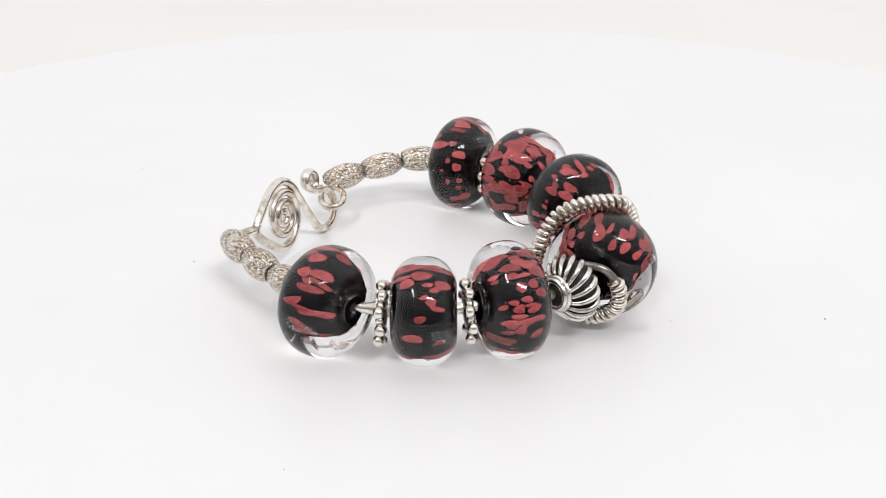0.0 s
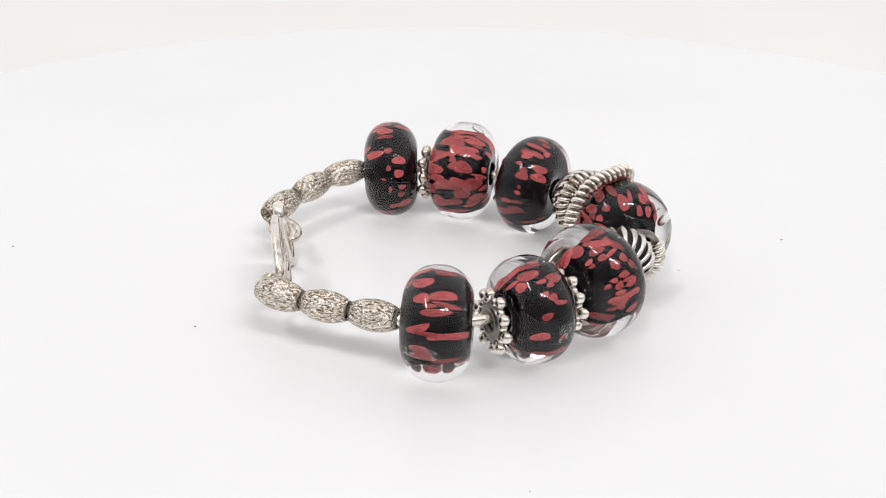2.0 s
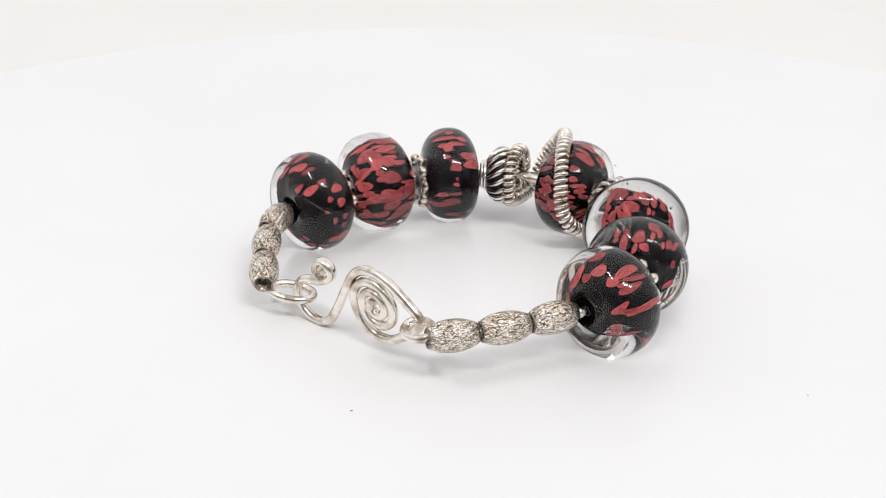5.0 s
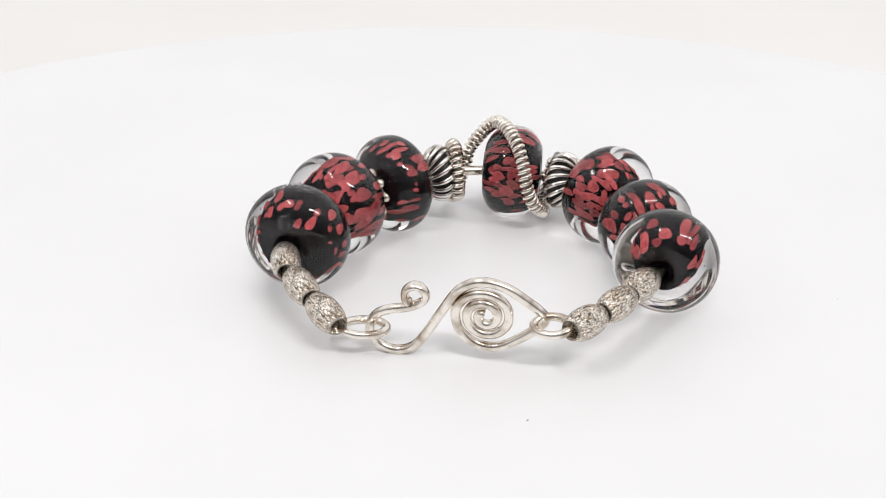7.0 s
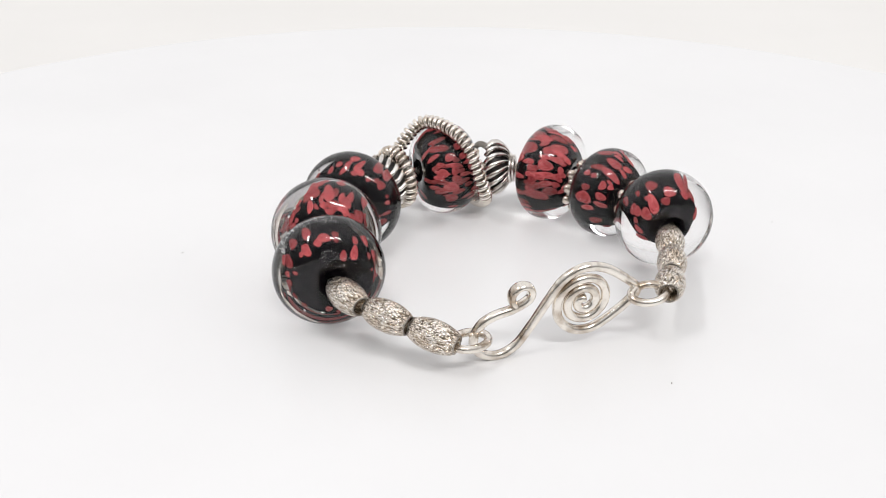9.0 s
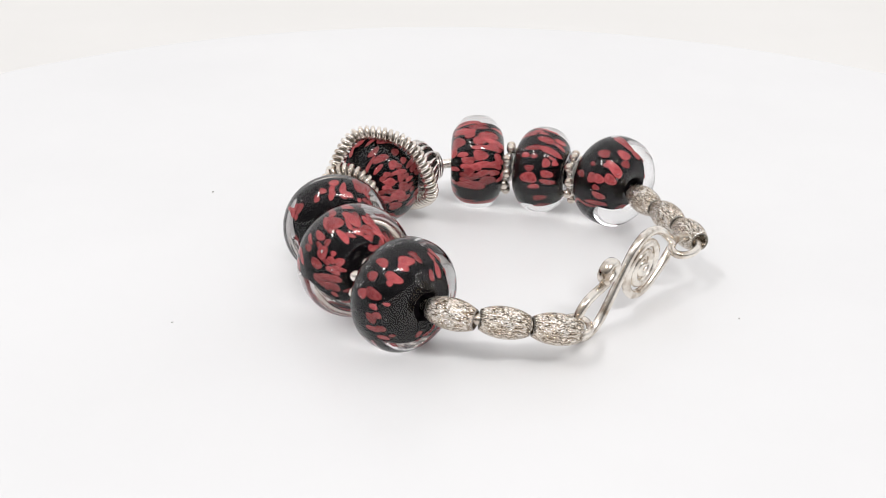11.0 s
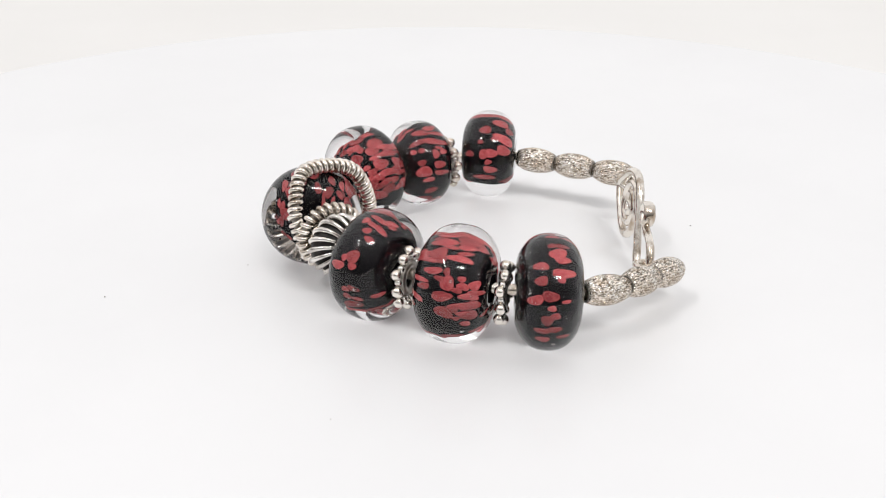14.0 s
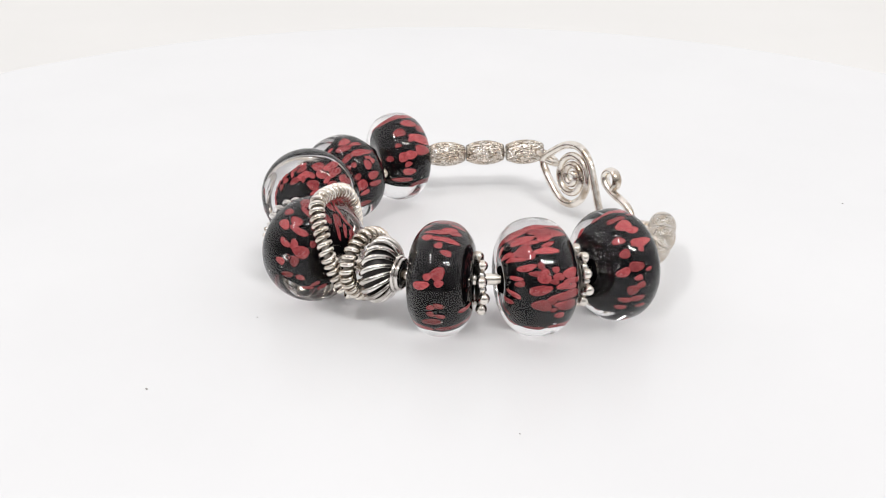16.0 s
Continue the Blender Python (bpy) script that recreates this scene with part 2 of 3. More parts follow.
def glass_bead(index, spots, glitter=(), bubbles=()):
    """spots: (degrees round the wire from the top outward, place along from -1 to 1, length, width in mm)."""
    at, R, width = BEADS[index]
    here, along = on_wire(at)
    half = width / 2
    m = frame_along(at, Matrix.Rotation(radians(YAW[index]), 3, "Z") @ along)
    hole = 1.0
    prof = superprofile(R, half, hole)
    dip = [(x + (1.0 if x < 0 else -1.0) * max(0, 1 - (r - hole) / 3.9) ** 2, r) for x, r in prof]
    bead = part("glass_bead", revolve(dip + [(dip[-1][0] * 0.5, hole), (0, hole), (dip[0][0] * 0.5, hole)], 72), GLASS, BRACELET,
                "clear glass lampwork bead over a black core with coral-red spots", m)
    bead.visible_shadow = False
    xs = [half * 0.90 * math.sin(math.pi / 2 * k / 12) for k in range(-12, 13)]
    part("core", core_mesh(index, xs), BLACK, bead, "opaque black glass core")
    rnd = random.Random(index)
    for ang, u, length, wide in spots:
        x = u * half * 0.85
        a = radians(ang)
        r = core_radius(index, x, a)
        e = 0.15
        slope = math.atan2(core_radius(index, x + e, a) - core_radius(index, x - e, a), 2 * e)
        slope = max(-1.1, min(1.1, slope))
        mm = Matrix.Rotation(-a, 4, "X") @ Matrix.Translation((x * MM, 0, (r + 0.04) * MM)) @ Matrix.Rotation(-slope, 4, "Y")
        mm = mm @ Matrix.Rotation(rnd.uniform(-0.3, 0.3), 4, "Z") @ Matrix.Diagonal((length * MM, wide * MM, 0.20 * MM, 1))
        shared("red_spot", SPOTS[rnd.randrange(8)], bead, mm)
    for ang, u, rise, size in bubbles:
        x = u * half
        a = radians(ang)
        r = core_radius(index, x, a) + rise
        part("air_bubble", ball(size, 10, 8), BUBBLE, bead, "tiny round air bubble", Matrix.Translation((x * MM, r * math.sin(a) * MM, r * math.cos(a) * MM)))
    if glitter:
        bm = bmesh.new()
        for a0, a1, u0, u1, count in glitter:
            for _ in range(count):
                a, u = radians(rnd.uniform(a0, a1)), rnd.uniform(u0, u1)
                x = u * half * 0.92
                r = core_radius(index, x, a) + rnd.uniform(0.05, 0.25)
                p = Vector((x, r * math.sin(a), r * math.cos(a)))
                s = rnd.uniform(0.03, 0.09)
                vs = [bm.verts.new((p + Vector((rnd.uniform(-1, 1), rnd.uniform(-1, 1), rnd.uniform(-1, 1))) * s) * MM) for _k in range(4)]
                for f in ((0, 1, 2), (0, 2, 3), (0, 3, 1), (1, 3, 2)):
                    bm.faces.new([vs[i] for i in f])
        tagged(part("glitter", bm, GLITTER, bead, "fine silver glitter in the glass", smooth=False), kind="stuff")
    return bead


def scatter(seed, count, arcs, long, wide, umax=0.85):
    """Spots thrown over arcs of (from, to, weight) degrees, kept apart from one another."""
    rnd = random.Random(seed)
    out = []
    weights = [w for _a, _b, w in arcs]
    for _ in range(count * 14):
        if len(out) >= count:
            break
        a0, a1, _w = rnd.choices(arcs, weights)[0]
        a, u = rnd.uniform(a0, a1), rnd.uniform(-umax, umax)
        length, width = rnd.uniform(*long), rnd.uniform(*wide)
        if all(abs((a - b + 180) % 360 - 180) * 0.085 > 0.42 * (width + w) or abs(u - v) * 4.2 > 0.42 * (length + l) for b, v, l, w in out):
            out.append((a, u, length, width))
    return out


# red spots of each bead: degrees round the wire (inner side positive), place along from -1 to 1, length and width in mm
SPOTS_A_A = [
    (14, -0.64, 1.4, 1.2), (39, -0.52, 2.8, 1.5), (2, -0.33, 1.7, 1.7), (-26, -0.35, 1.6, 1.2), (-22, 0.15, 2.6, 1.3), (-37, -0.15, 1.2, 0.6),
    (-35, 0.26, 2.7, 0.6), (-46, -0.0, 2.9, 0.9), (-70, -0.39, 2.3, 0.9), (-78, -0.18, 2.1, 0.6), (-82, 0.03, 1.8, 0.7), (-81, 0.44, 2.9, 0.9),
    (-110, -0.32, 1.8, 1.2), (-125, -0.25, 1.7, 1.6), (-137, 0.14, 2.3, 2.6), (24, 0.1, 1.5, 1.5),
]
SPOTS_A_B = [
    (47, 0.25, 0.9, 0.6), (41, -0.2, 0.8, 0.6), (70, 0.11, 1.6, 1.4), (68, -0.13, 1.7, 1.3), (62, -0.52, 2.0, 1.4), (87, -0.03, 1.0, 0.9),
    (105, -0.08, 1.7, 1.2), (127, 0.08, 2.5, 0.8), (71, 0.56, 1.0, 1.0),
]
SPOTS_B_A = [
    (26, -0.32, 2.9, 1.1), (-1, -0.05, 1.8, 1.5), (22, 0.22, 2.0, 1.8), (-14, -0.38, 1.2, 1.3), (-18, 0.48, 1.6, 1.1), (-30, 0.29, 1.0, 0.6),
    (-49, 0.21, 1.2, 0.8), (-74, -0.09, 1.2, 0.9), (-104, -0.27, 1.8, 1.2), (-150, 0.34, 1.9, 1.1), (-42, 0.02, 1.1, 0.5),
]
SPOTS_B_B = [
    (41, 0.45, 1.0, 0.8), (42, 0.17, 0.9, 0.7), (54, -0.26, 1.1, 1.2), (69, 0.27, 1.1, 1.0), (88, 0.24, 2.0, 1.7), (77, -0.33, 1.7, 1.0),
    (94, -0.37, 1.8, 0.8), (105, 0.06, 1.4, 0.8), (132, -0.1, 1.7, 1.0),
]
SPOTS_C_A = [
    (23, -0.01, 1.6, 2.5), (9, 0.22, 1.1, 1.5), (12, -0.28, 1.9, 1.5), (-11, -0.01, 1.7, 1.2), (0, 0.24, 1.4, 1.1), (-6, 0.45, 1.1, 1.1),
    (-26, -0.06, 1.2, 0.8), (-45, 0.09, 0.9, 1.3), (-42, 0.4, 1.0, 1.0), (-21, 0.55, 1.3, 1.4), (-63, 0.17, 1.3, 0.7), (-75, -0.06, 1.3, 0.9),
    (-77, 0.32, 1.5, 0.7), (-93, -0.28, 1.9, 0.8), (-85, -0.07, 1.6, 0.6), (-93, 0.15, 1.9, 0.8), (-105, -0.03, 1.2, 0.9), (-115, 0.38, 1.3, 0.9),
    (-127, -0.52, 2.9, 1.4), (-122, -0.2, 0.9, 0.7), (-56, 0.54, 1.0, 1.0), (27, -0.51, 3.2, 2.1),
]
SPOTS_C_B = [
    (26, 0.58, 2.0, 1.6), (48, 0.73, 1.2, 0.8), (40, -0.03, 1.8, 0.7), (40, -0.39, 2.0, 0.9), (56, -0.07, 2.0, 1.4), (75, -0.16, 2.4, 1.0),
    (75, -0.49, 1.4, 1.1), (80, 0.09, 1.7, 1.0), (99, 0.22, 2.1, 1.2), (94, -0.14, 2.0, 0.9), (90, 0.69, 1.6, 0.8), (121, 0.14, 2.8, 1.6),
    (110, -0.28, 1.9, 1.3), (64, 0.15, 1.0, 0.6), (94, -0.43, 0.8, 0.9),
]
SPOTS_D_A = [
    (4, -0.29, 2.7, 1.4), (-9, -0.03, 1.9, 0.6), (-38, 0.29, 2.4, 0.9), (-22, -0.48, 1.6, 1.0), (-41, -0.28, 1.8, 1.2), (-64, -0.01, 1.7, 2.1),
    (-60, 0.32, 1.0, 1.4), (-96, -0.14, 1.1, 2.4), (-88, 0.36, 1.6, 1.5), (32, -0.21, 1.3, 1.8), (50, -0.32, 1.1, 1.9),
]
SPOTS_D_B = [
    (-29, 0.02, 1.7, 1.1), (-68, 0.58, 2.4, 1.5), (-119, -0.06, 1.4, 2.2), (-125, 0.31, 1.5, 2.3), (-42, 0.79, 1.0, 1.8),
]
SPOTS_D_C = [
    (31, 0.37, 2.4, 1.2), (46, 0.62, 2.0, 0.7), (51, 0.11, 1.5, 1.2), (65, 0.34, 1.2, 0.6), (79, 0.39, 1.6, 1.3), (95, 0.51, 2.1, 0.8),
    (105, 0.12, 2.2, 1.5), (75, -0.01, 1.3, 1.2), (90, -0.04, 1.5, 1.1), (68, 0.58, 1.3, 0.7), (116, 0.36, 1.7, 1.1), (129, 0.03, 1.6, 1.4),
    (27, 0.75, 3.5, 0.6), (12, 0.32, 2.2, 1.0),
]
SPOTS_E_A = [
    (11, -0.13, 1.9, 2.3), (-1, -0.36, 0.8, 1.3), (19, 0.08, 1.1, 1.6), (-5, -0.09, 1.2, 0.8), (-18, -0.06, 1.0, 0.9), (-29, 0.17, 1.3, 0.8),
    (-62, -0.29, 1.0, 0.9), (-74, -0.44, 1.6, 1.1), (-58, 0.0, 1.6, 1.6), (-70, 0.04, 1.0, 0.9), (-104, -0.18, 0.8, 0.8), (-101, 0.06, 1.3, 0.8),
    (-115, -0.18, 0.8, 0.8), (-119, 0.06, 1.2, 0.6), (-131, -0.14, 1.6, 1.3), (-154, 0.18, 2.2, 2.5), (-117, 0.7, 1.8, 0.8),
]
SPOTS_E_B = [
    (-6, 0.18, 1.7, 1.8), (13, 0.23, 0.9, 1.1), (34, -0.52, 2.0, 1.3), (56, -0.09, 1.5, 1.2), (50, -0.61, 2.4, 1.2), (37, 0.17, 0.8, 0.7),
    (74, -0.1, 0.5, 0.5), (83, -0.07, 0.8, 0.6), (99, -0.05, 1.3, 0.6), (114, 0.03, 1.9, 1.2), (102, 0.35, 1.5, 0.7), (125, 0.43, 2.7, 1.1),
    (46, -0.06, 1.0, 0.8),
]
SPOTS_F_A = [
    (32, -0.17, 2.2, 1.5), (37, 0.18, 1.4, 1.1), (4, -0.28, 2.2, 1.3), (-1, 0.18, 1.6, 0.8), (11, 0.45, 0.8, 1.1), (-20, -0.35, 1.9, 1.4),
    (-24, 0.14, 2.5, 2.0), (-31, -0.52, 1.6, 0.6), (-48, -0.38, 2.0, 0.8), (-48, -0.05, 0.8, 0.9), (-55, 0.3, 0.8, 0.8), (-63, -0.63, 1.5, 0.6),
    (-59, -0.19, 1.5, 0.6), (-64, 0.0, 1.6, 1.5), (-66, 0.35, 1.2, 0.9), (-61, 0.6, 1.5, 1.1), (-84, -0.1, 2.2, 1.1), (-81, 0.51, 2.0, 0.9),
    (-96, 0.56, 2.1, 1.2), (-107, -0.06, 1.9, 1.6), (-99, 0.16, 1.3, 1.0), (-112, 0.51, 1.9, 1.3), (-115, 0.22, 0.8, 0.6), (-127, 0.37, 1.0, 0.9),
]
SPOTS_F_B = [
    (16, 0.17, 2.2, 1.5), (71, 0.64, 2.3, 1.3), (62, -0.19, 2.2, 1.5), (61, 0.08, 1.6, 1.1), (39, 0.59, 2.0, 0.9), (100, 0.36, 2.3, 1.3),
    (91, -0.06, 2.8, 1.2), (94, -0.46, 2.6, 1.7), (116, -0.12, 2.3, 1.3), (136, 0.06, 1.6, 1.3), (141, 0.4, 1.6, 1.3), (140, -0.35, 1.7, 1.5),
    (127, -0.49, 1.7, 1.3),
]
SPOTS_G_A = [
    (-7, 0.16, 1.6, 1.7), (9, 0.24, 1.1, 0.8), (-17, 0.27, 1.5, 1.0), (-37, 0.31, 2.1, 1.2), (-39, 0.1, 0.7, 0.5), (-47, 0.27, 0.9, 0.6),
    (-28, -0.26, 1.4, 1.1), (-49, -0.26, 1.4, 1.0), (-75, -0.38, 1.6, 1.2), (-69, -0.01, 1.7, 1.3), (-76, 0.4, 0.9, 0.5), (-85, 0.05, 1.0, 0.7),
    (-96, 0.15, 1.1, 0.8), (-103, -0.06, 1.1, 1.5), (-123, -0.13, 1.4, 1.8), (-118, 0.15, 1.2, 1.0), (-141, -0.08, 1.3, 1.0), (-133, 0.33, 0.9, 0.6),
    (42, 0.49, 2.3, 1.1),
]
SPOTS_G_B = [
    (9, 0.02, 0.8, 2.1), (23, 0.72, 1.6, 0.9), (38, 0.06, 1.0, 0.9), (55, -0.28, 1.6, 1.2), (68, 0.06, 0.7, 0.9), (77, -0.28, 1.1, 1.3),
    (86, 0.24, 0.6, 0.4), (100, -0.37, 0.8, 0.9), (103, 0.01, 0.5, 1.1), (114, -0.32, 0.8, 0.9), (136, -0.08, 1.3, 2.0), (137, -0.38, 1.6, 1.5),
]
UNDER = [(150, 212, 1)]


def grown(spots, k=1.08):
    return [(a, u, k * min(length, 2.9), k * (wide if wide <= 1.7 else 0.95)) for a, u, length, wide in spots]


glass_bead(0, grown(SPOTS_A_A + SPOTS_A_B) + scatter(1, 6, UNDER, (1.4, 2.6), (0.6, 1.0)), [(-132, -102, -0.55, 0.05, 150), (-60, -20, 0.6, 0.95, 40), (20, 60, -0.9, -0.6, 40), (-165, 165, -0.8, 0.8, 60)],
           [(1, -0.40, 0.3, 0.10), (-95, 0.4, 0.5, 0.08)])
glass_bead(1, grown(SPOTS_B_A + SPOTS_B_B) + scatter(12, 9, [(-130, 130, 1)], (0.9, 1.7), (0.4, 0.8), 0.6) + scatter(2, 6, UNDER, (0.9, 1.7), (0.7, 1.1)), [(-125, -92, 0.20, 0.65, 130), (15, 40, 0.25, 0.7, 40), (-165, 165, -0.8, 0.8, 60)],
           [(-136, 0.10, 0.9, 0.26), (-95, -0.14, 0.5, 0.13), (-70, -0.4, 0.5, 0.07)])
glass_bead(2, grown(SPOTS_C_A + SPOTS_C_B) + scatter(3, 8, UNDER, (1.2, 2.0), (0.8, 1.2)) + scatter(13, 14, [(-130, 20, 1)], (0.9, 1.6), (0.5, 0.9), 0.6) + scatter(23, 22, [(20, 135, 1)], (1.0, 1.7), (0.7, 1.05), 0.8), [(-140, -60, -0.95, -0.75, 60), (-165, 165, -0.8, 0.8, 60)], [(-62, 0.45, 0.4, 0.16), (10, 0.6, 0.4, 0.10)])
glass_bead(3, grown(SPOTS_D_A + SPOTS_D_B + SPOTS_D_C) + scatter(4, 6, UNDER, (1.0, 2.0), (0.8, 1.2)) + scatter(24, 20, [(55, 140, 1)], (1.2, 2.6), (0.5, 0.9), 0.85), [(-20, 10, -0.9, -0.6, 40), (-165, 165, -0.8, 0.8, 60)], [(-82, 0.28, 0.75, 0.52), (-60, 0.1, 0.5, 0.14), (-102, 0.0, 0.5, 0.12)])
glass_bead(4, grown(SPOTS_E_A + SPOTS_E_B) + scatter(5, 6, UNDER, (1.0, 1.9), (0.7, 1.2)), [(-165, 165, -0.85, 0.85, 26)], [(-98, 0.20, 0.6, 0.26), (-47, 0.06, 0.5, 0.15), (-115, -0.05, 0.5, 0.14), (-125, 0.1, 0.5, 0.16)])
glass_bead(5, grown(SPOTS_F_A + SPOTS_F_B) + scatter(6, 10, UNDER, (1.4, 2.4), (0.8, 1.2)) + scatter(16, 30, [(-150, 150, 1)], (1.4, 2.4), (0.5, 0.9)) + scatter(26, 24, [(10, 140, 1)], (1.0, 1.8), (0.8, 1.1), 0.8), [(-150, -60, -0.95, -0.8, 60), (-165, 165, -0.8, 0.8, 30)], [(-61, 0.09, 0.5, 0.20), (-78, 0.5, 0.5, 0.15), (-137, 0.25, 0.5, 0.2)])
glass_bead(6, grown(SPOTS_G_A + SPOTS_G_B) + scatter(7, 6, UNDER, (0.9, 1.9), (0.8, 1.3)), [(-75, 15, -0.95, -0.42, 260), (-20, 30, 0.55, 0.95, 90), (-165, 165, -0.8, 0.8, 30)], [(-143, 0.13, 0.5, 0.2), (-53, -0.02, 0.5, 0.10)])


# silver barrel beads
def barrel_mesh():
    half, R, n = 3.25, 2.15, 12
    prof = []
    for i in range(n + 1):
        u = -1 + 2 * i / n
        prof.append((u * half, 1.38 + (R - 1.38) * (1 - abs(u) ** 2.2)))
    prof = prof + [(half - 0.08, 1.12), (-half + 0.08, 1.12)]
    bm = revolve(prof, 32)
    for f in bm.faces:
        f.smooth = True
    data = bpy.data.meshes.new("barrel_bead")
    bm.to_mesh(data)
    bm.free()
    data.materials.append(STARDUST)
    return data


BARREL = barrel_mesh()
for p in BARRELS:
    here, along = on_wire(p)
    barrel = tagged(shared("barrel_bead", BARREL, BRACELET, frame_along(here, along) @ Matrix.Rotation(p.x, 4, "X")), "sparkling textured silver barrel bead")
    for end in (-3.22, 3.22):
        # rim coloured dark to stand for the shaded notch between barrels
        part("rim", revolve([(end - 0.10, 1.16), (end - 0.10, 1.32), (end, 1.38), (end + 0.10, 1.32), (end + 0.10, 1.16)], 28), DARK_SILVER, barrel, "smooth rim, coloured dark as if in shade")


# granulated spacers
def spacer(at, tilt=0.0):
    here, along = on_wire(Vector(at))
    m = frame_along(here - Vector((0, 0, 0.6)), along) @ Matrix.Rotation(radians(tilt), 4, "Z")
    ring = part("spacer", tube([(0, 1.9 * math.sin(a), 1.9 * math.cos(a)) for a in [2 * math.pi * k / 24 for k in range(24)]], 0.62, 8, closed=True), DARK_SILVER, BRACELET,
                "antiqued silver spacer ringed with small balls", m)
    count = 10
    for k in range(count):
        a = 2 * math.pi * (k + 0.3) / count
        side = 0.14 if k % 2 else -0.14
        part("ball", ball(0.80, 12, 8), SILVER, ring, "", Matrix.Translation((side * MM, 3.75 * math.sin(a) * MM, 3.75 * math.cos(a) * MM)))
        b = a + math.pi / count
        part("ball", ball(0.60, 10, 7), ANTIQUE, ring, "", Matrix.Translation((0, 3.0 * math.sin(b) * MM, 3.0 * math.cos(b) * MM)))
    return ring


spacer((-11.0, -27.2, 7.5), 4)
spacer((0.6, -27.0, 7.6), -4)
spacer((14.9, 12.5, 8.0), 5)
spacer((5.3, 21.7, 8.0), -5)


# ribbed bead caps
def bead_cap(at, flip):
    here, along = on_wire(Vector(at))
    m = frame_along(here, along * flip)
    prof = [(-2.3, 0.75), (-2.3, 1.6), (-1.5, 1.9), (-0.6, 3.2), (0.5, 4.05), (1.5, 4.1), (2.1, 3.3), (1.6, 2.6), (0, 0.75)]
    cap = part("bead_cap", revolve(prof, 32), OXIDE, BRACELET, "ribbed antiqued silver bead cap", m)
    for k, (x, r) in enumerate(((-2.3, 1.95), (-1.75, 2.2))):
        part("collar", tube([(x, r * math.sin(a), r * math.cos(a)) for a in [2 * math.pi * i / 28 for i in range(28)]], 0.40, 8, closed=True), ANTIQUE, cap)
    line = [(-1.5, 2.35), (-0.75, 3.45), (0.4, 4.25), (1.5, 4.3), (2.2, 3.5)]
    count = 17
    for k in range(count):
        a = 2 * math.pi * k / count
        pts = []
        for j, (x, r) in enumerate(line):
            b = a + 0.16 * j
            pts.append((x, r * math.sin(b), r * math.cos(b)))
        part("rib", tube(spline(pts, 3), [0.28 + 0.14 * min(1.0, q / 6) for q in range(13)], 7), ANTIQUE, cap)
    return cap


bead_cap((14.0, -20.6, 7.5), 1)
bead_cap((20.0, 0.2, 8.1), -1)


# the coiled wire that winds round the middle bead
def coiled_wire():
    ax, ow, up = Vector((0.08, 0.997, 0)), Vector((0.997, -0.08, 0)), Vector((0, 0, 1))
    ring = Vector((20.1, -2.9, 8.4))
    pts = []
    for k in range(9):
        a = radians(-225 + 45 * k)
        pts.append(ring + ax * (0.5 - 0.09 * k) + up * (4.2 * math.cos(a)) - ow * (4.2 * math.sin(a)))
    pts += [Vector(p) for p in ((22.4, -4.0, 4.6), (23.6, -5.1, 6.6), (24.1, -5.9, 8.8), (24.2, -6.9, 11.4), (21.4, -10.3, 16.0), (13.5, -11.7, 14.7), (10.0, -13.1, 7.2),
                                (13.1, -16.3, 3.0), (17.6, -17.8, 1.9), (20.8, -19.4, 4.0), (21.1, -20.1, 7.3), (19.0, -20.3, 10.4), (15.4, -19.4, 10.6), (13.8, -18.0, 9.0), (14.2, -18.6, 6.8))]
    line = spline(pts, 24)
    # even steps along the line
    dist = [0.0]
    for a, b in zip(line, line[1:]):
        dist.append(dist[-1] + (b - a).length)
    arr = np.array([tuple(p) for p in line])
    total = dist[-1]
    # inner wire coloured dark, as shade seen between the windings
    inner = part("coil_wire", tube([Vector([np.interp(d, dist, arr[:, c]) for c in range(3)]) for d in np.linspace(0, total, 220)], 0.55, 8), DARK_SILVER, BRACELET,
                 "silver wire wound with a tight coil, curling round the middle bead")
    pitch, per = 0.95, 14
    wound_to = total * 0.885
    n = int(wound_to / pitch) * per
    centre = [Vector([np.interp(d, dist, arr[:, c]) for c in range(3)]) for d in np.linspace(0, wound_to, n)]
    ref, wound = None, []
    for i, p in enumerate(centre):
        tan = (centre[min(i + 1, n - 1)] - centre[max(i - 1, 0)]).normalized()
        if ref is None:
            ref = tan.orthogonal().normalized()
        ref = (ref - tan * ref.dot(tan)).normalized()
        a = 2 * math.pi * i / per
        wound.append(p + (ref * math.cos(a) + tan.cross(ref) * math.sin(a)) * 0.85)
    part("winding", tube(wound, 0.365, 7), SILVER, inner, "fine silver wire wound in a tight coil")


coiled_wire()


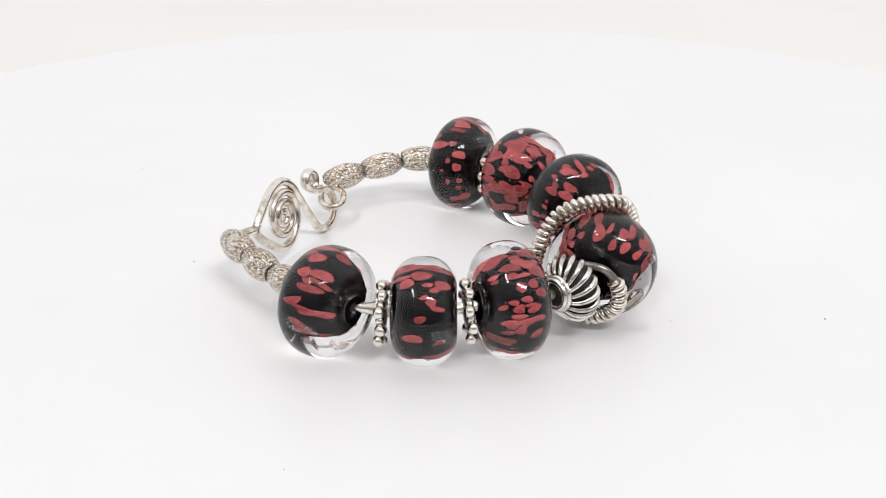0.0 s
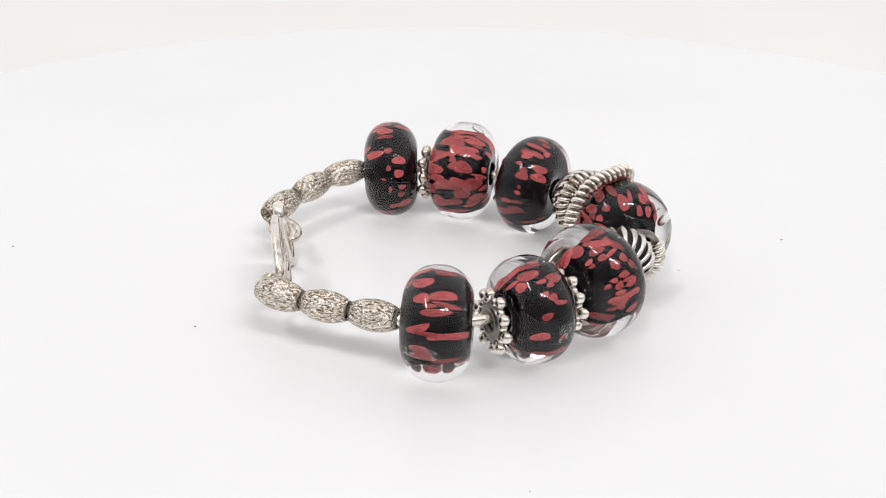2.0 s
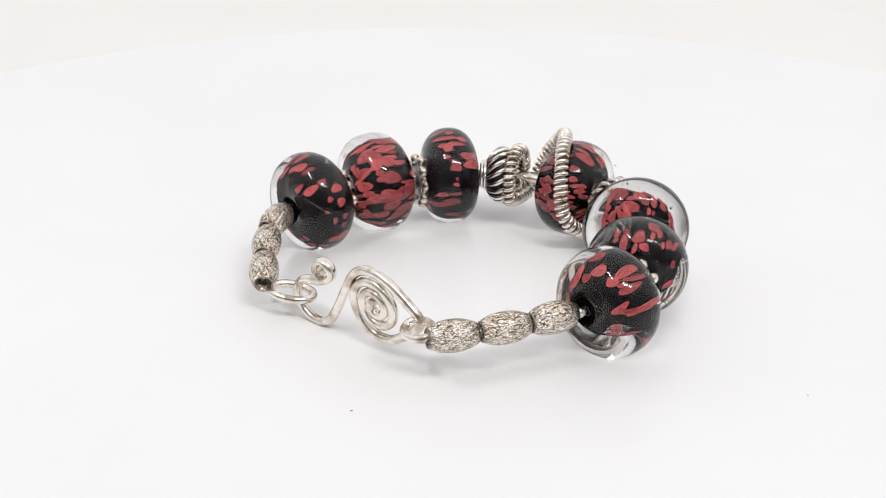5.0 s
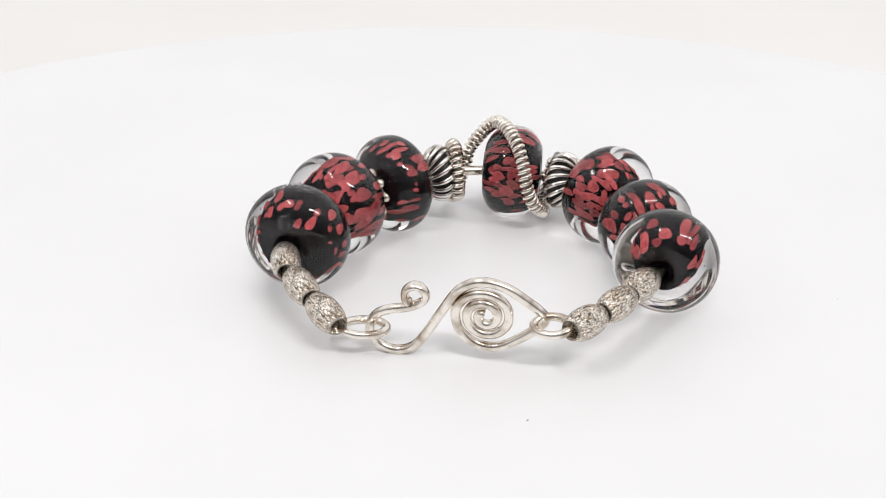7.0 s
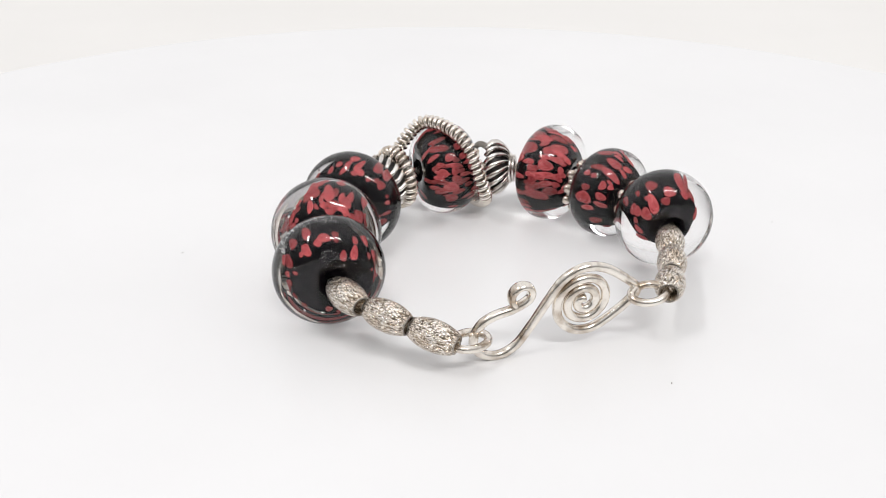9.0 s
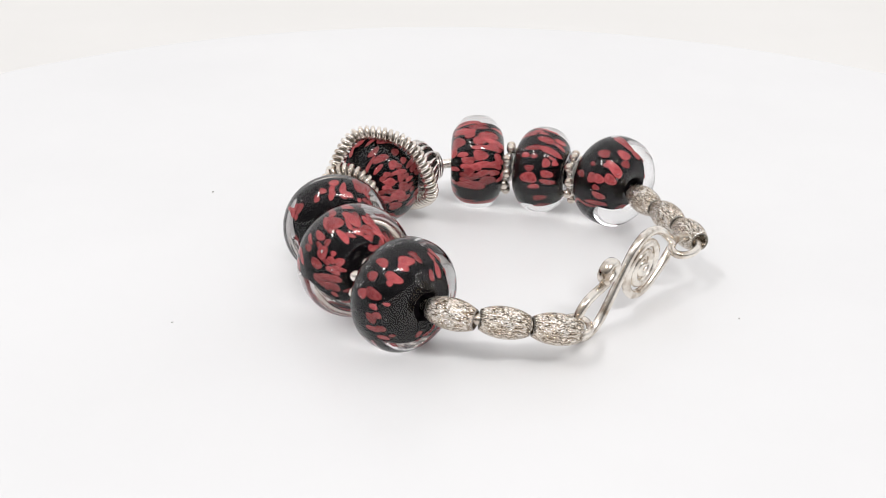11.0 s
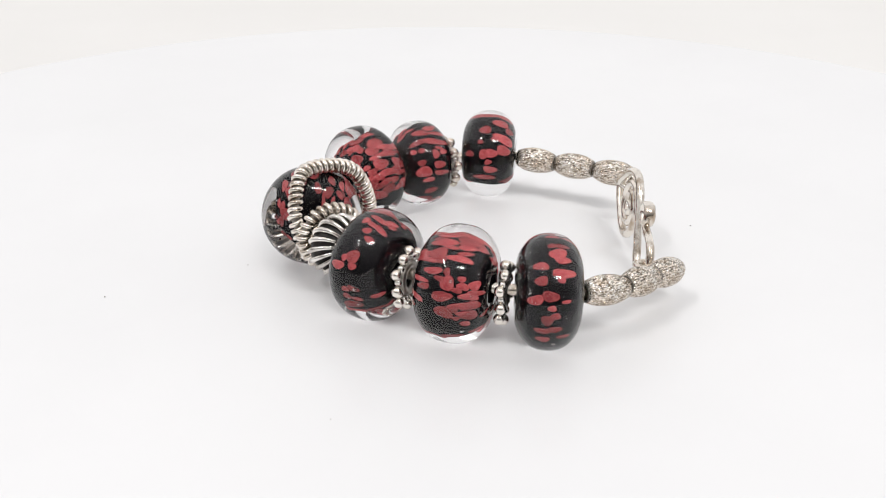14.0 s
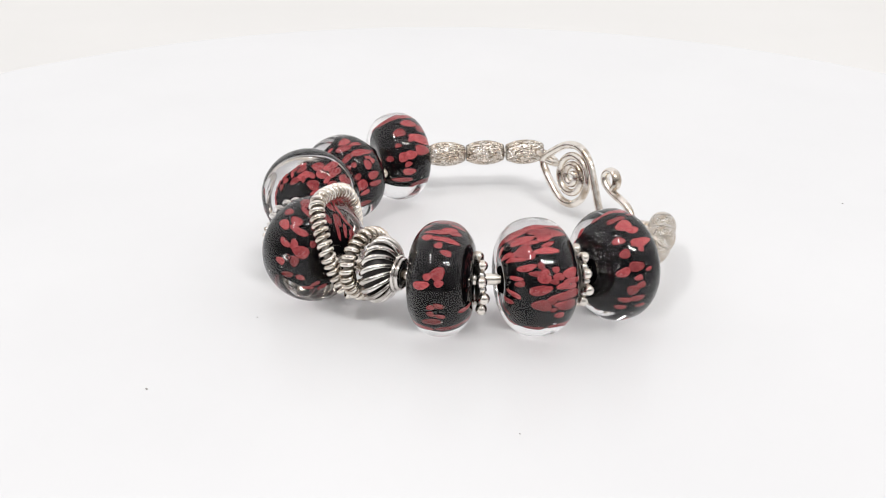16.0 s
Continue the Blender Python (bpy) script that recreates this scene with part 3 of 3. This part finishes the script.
# clasp: one wire, a hook at one end and a spiral at the other
def clasp():
    mid = Vector((-28.0, 3.0, 6.85))
    d, w = Vector((0.367, 0.930, 0.0)), Vector((-0.120, 0.047, 0.992))
    nrm = d.cross(w)
    outline = [(10.40, 1.45), (10.95, 2.25), (10.80, 3.40), (9.85, 4.15), (8.70, 3.95), (8.15, 2.85), (8.70, 1.75), (10.59, 0.75), (13.04, 0.17), (14.75, -0.75),
               (15.75, -2.42), (15.69, -4.29), (14.44, -5.85), (12.14, -6.44), (9.8, -5.32), (7.82, -2.48), (5.88, 0.93), (3.84, 4.08), (1.21, 5.57), (-1.83, 5.18),
               (-4.75, 3.38), (-7.35, 1.0), (-6.32, -0.91), (-3.78, -3.0), (-1.3, -4.4), (1.42, -4.25), (3.6, -2.4), (4.32, 0.3)]
    pts = [mid + d * u + w * v for u, v in outline]
    turns = 2.25
    for k in range(1, 27):
        a = turns * 2 * math.pi * k / 26
        r = 1 - 0.87 * k / 26
        pts.append(mid + d * (0.42 + 3.9 * r * math.cos(a)) + w * (0.30 + 3.95 * r * math.sin(a)))
    line = spline(pts, 5)
    last = len(line) - 1
    wide = [1 + 0.45 * max(0.0, 1 - k / 34) ** 0.5 + 0.35 * max(0.0, 1 - (last - k) / 12) for k in range(last + 1)]
    part("clasp", tube(line, 0.66, 12, flat=(nrm.normalized(), wide)), SILVER, BRACELET, "bright silver wire hook clasp with a flat spiral")


clasp()


def loop(points, name="wire_loop"):
    part(name, tube(spline([Vector(p) for p in points], 8, closed=True), 0.58, 10, closed=True), SILVER, BRACELET, "silver wire loop at the end of the bracelet")


def oval(mid, along, side, a, b):
    along, side = Vector(along).normalized(), Vector(side).normalized()
    return [Vector(mid) + along * (a * math.cos(t)) + side * (b * math.sin(t)) for t in [2 * math.pi * k / 12 for k in range(12)]]


loop(oval((-22.0, 18.4, 3.9), (0.15, -1, -0.12), (1, 0.15, 0.1), 3.1, 1.9))
loop(oval((-32.6, -4.2, 7.5), (0.55, 0.83, -0.1), (0.75, -0.5, 0.4), 2.4, 1.55))


# ---------------------------------------------------------------- what moves
def motions():
    turns = [(0.0, 0.0), (1.0, 14.6), (2.0, 29.1), (3.0, 43.7), (4.0, 58.4), (5.25, 77.0), (6.5, 95.6), (7.5, 110.3), (8.5, 124.8), (9.0, 132.0),
             (10.25, 150.6), (11.5, 169.4), (12.5, 184.5), (13.5, 199.5), (14.5, 214.4), (15.5, 229.4), (16.0, 236.9)]
    rows = [(t, pose(0, 0, 0, 0, 0, a)) for t, a in turns]
    walk(TURNTABLE, rows)
    walk(BRACELET, rows)


motions()
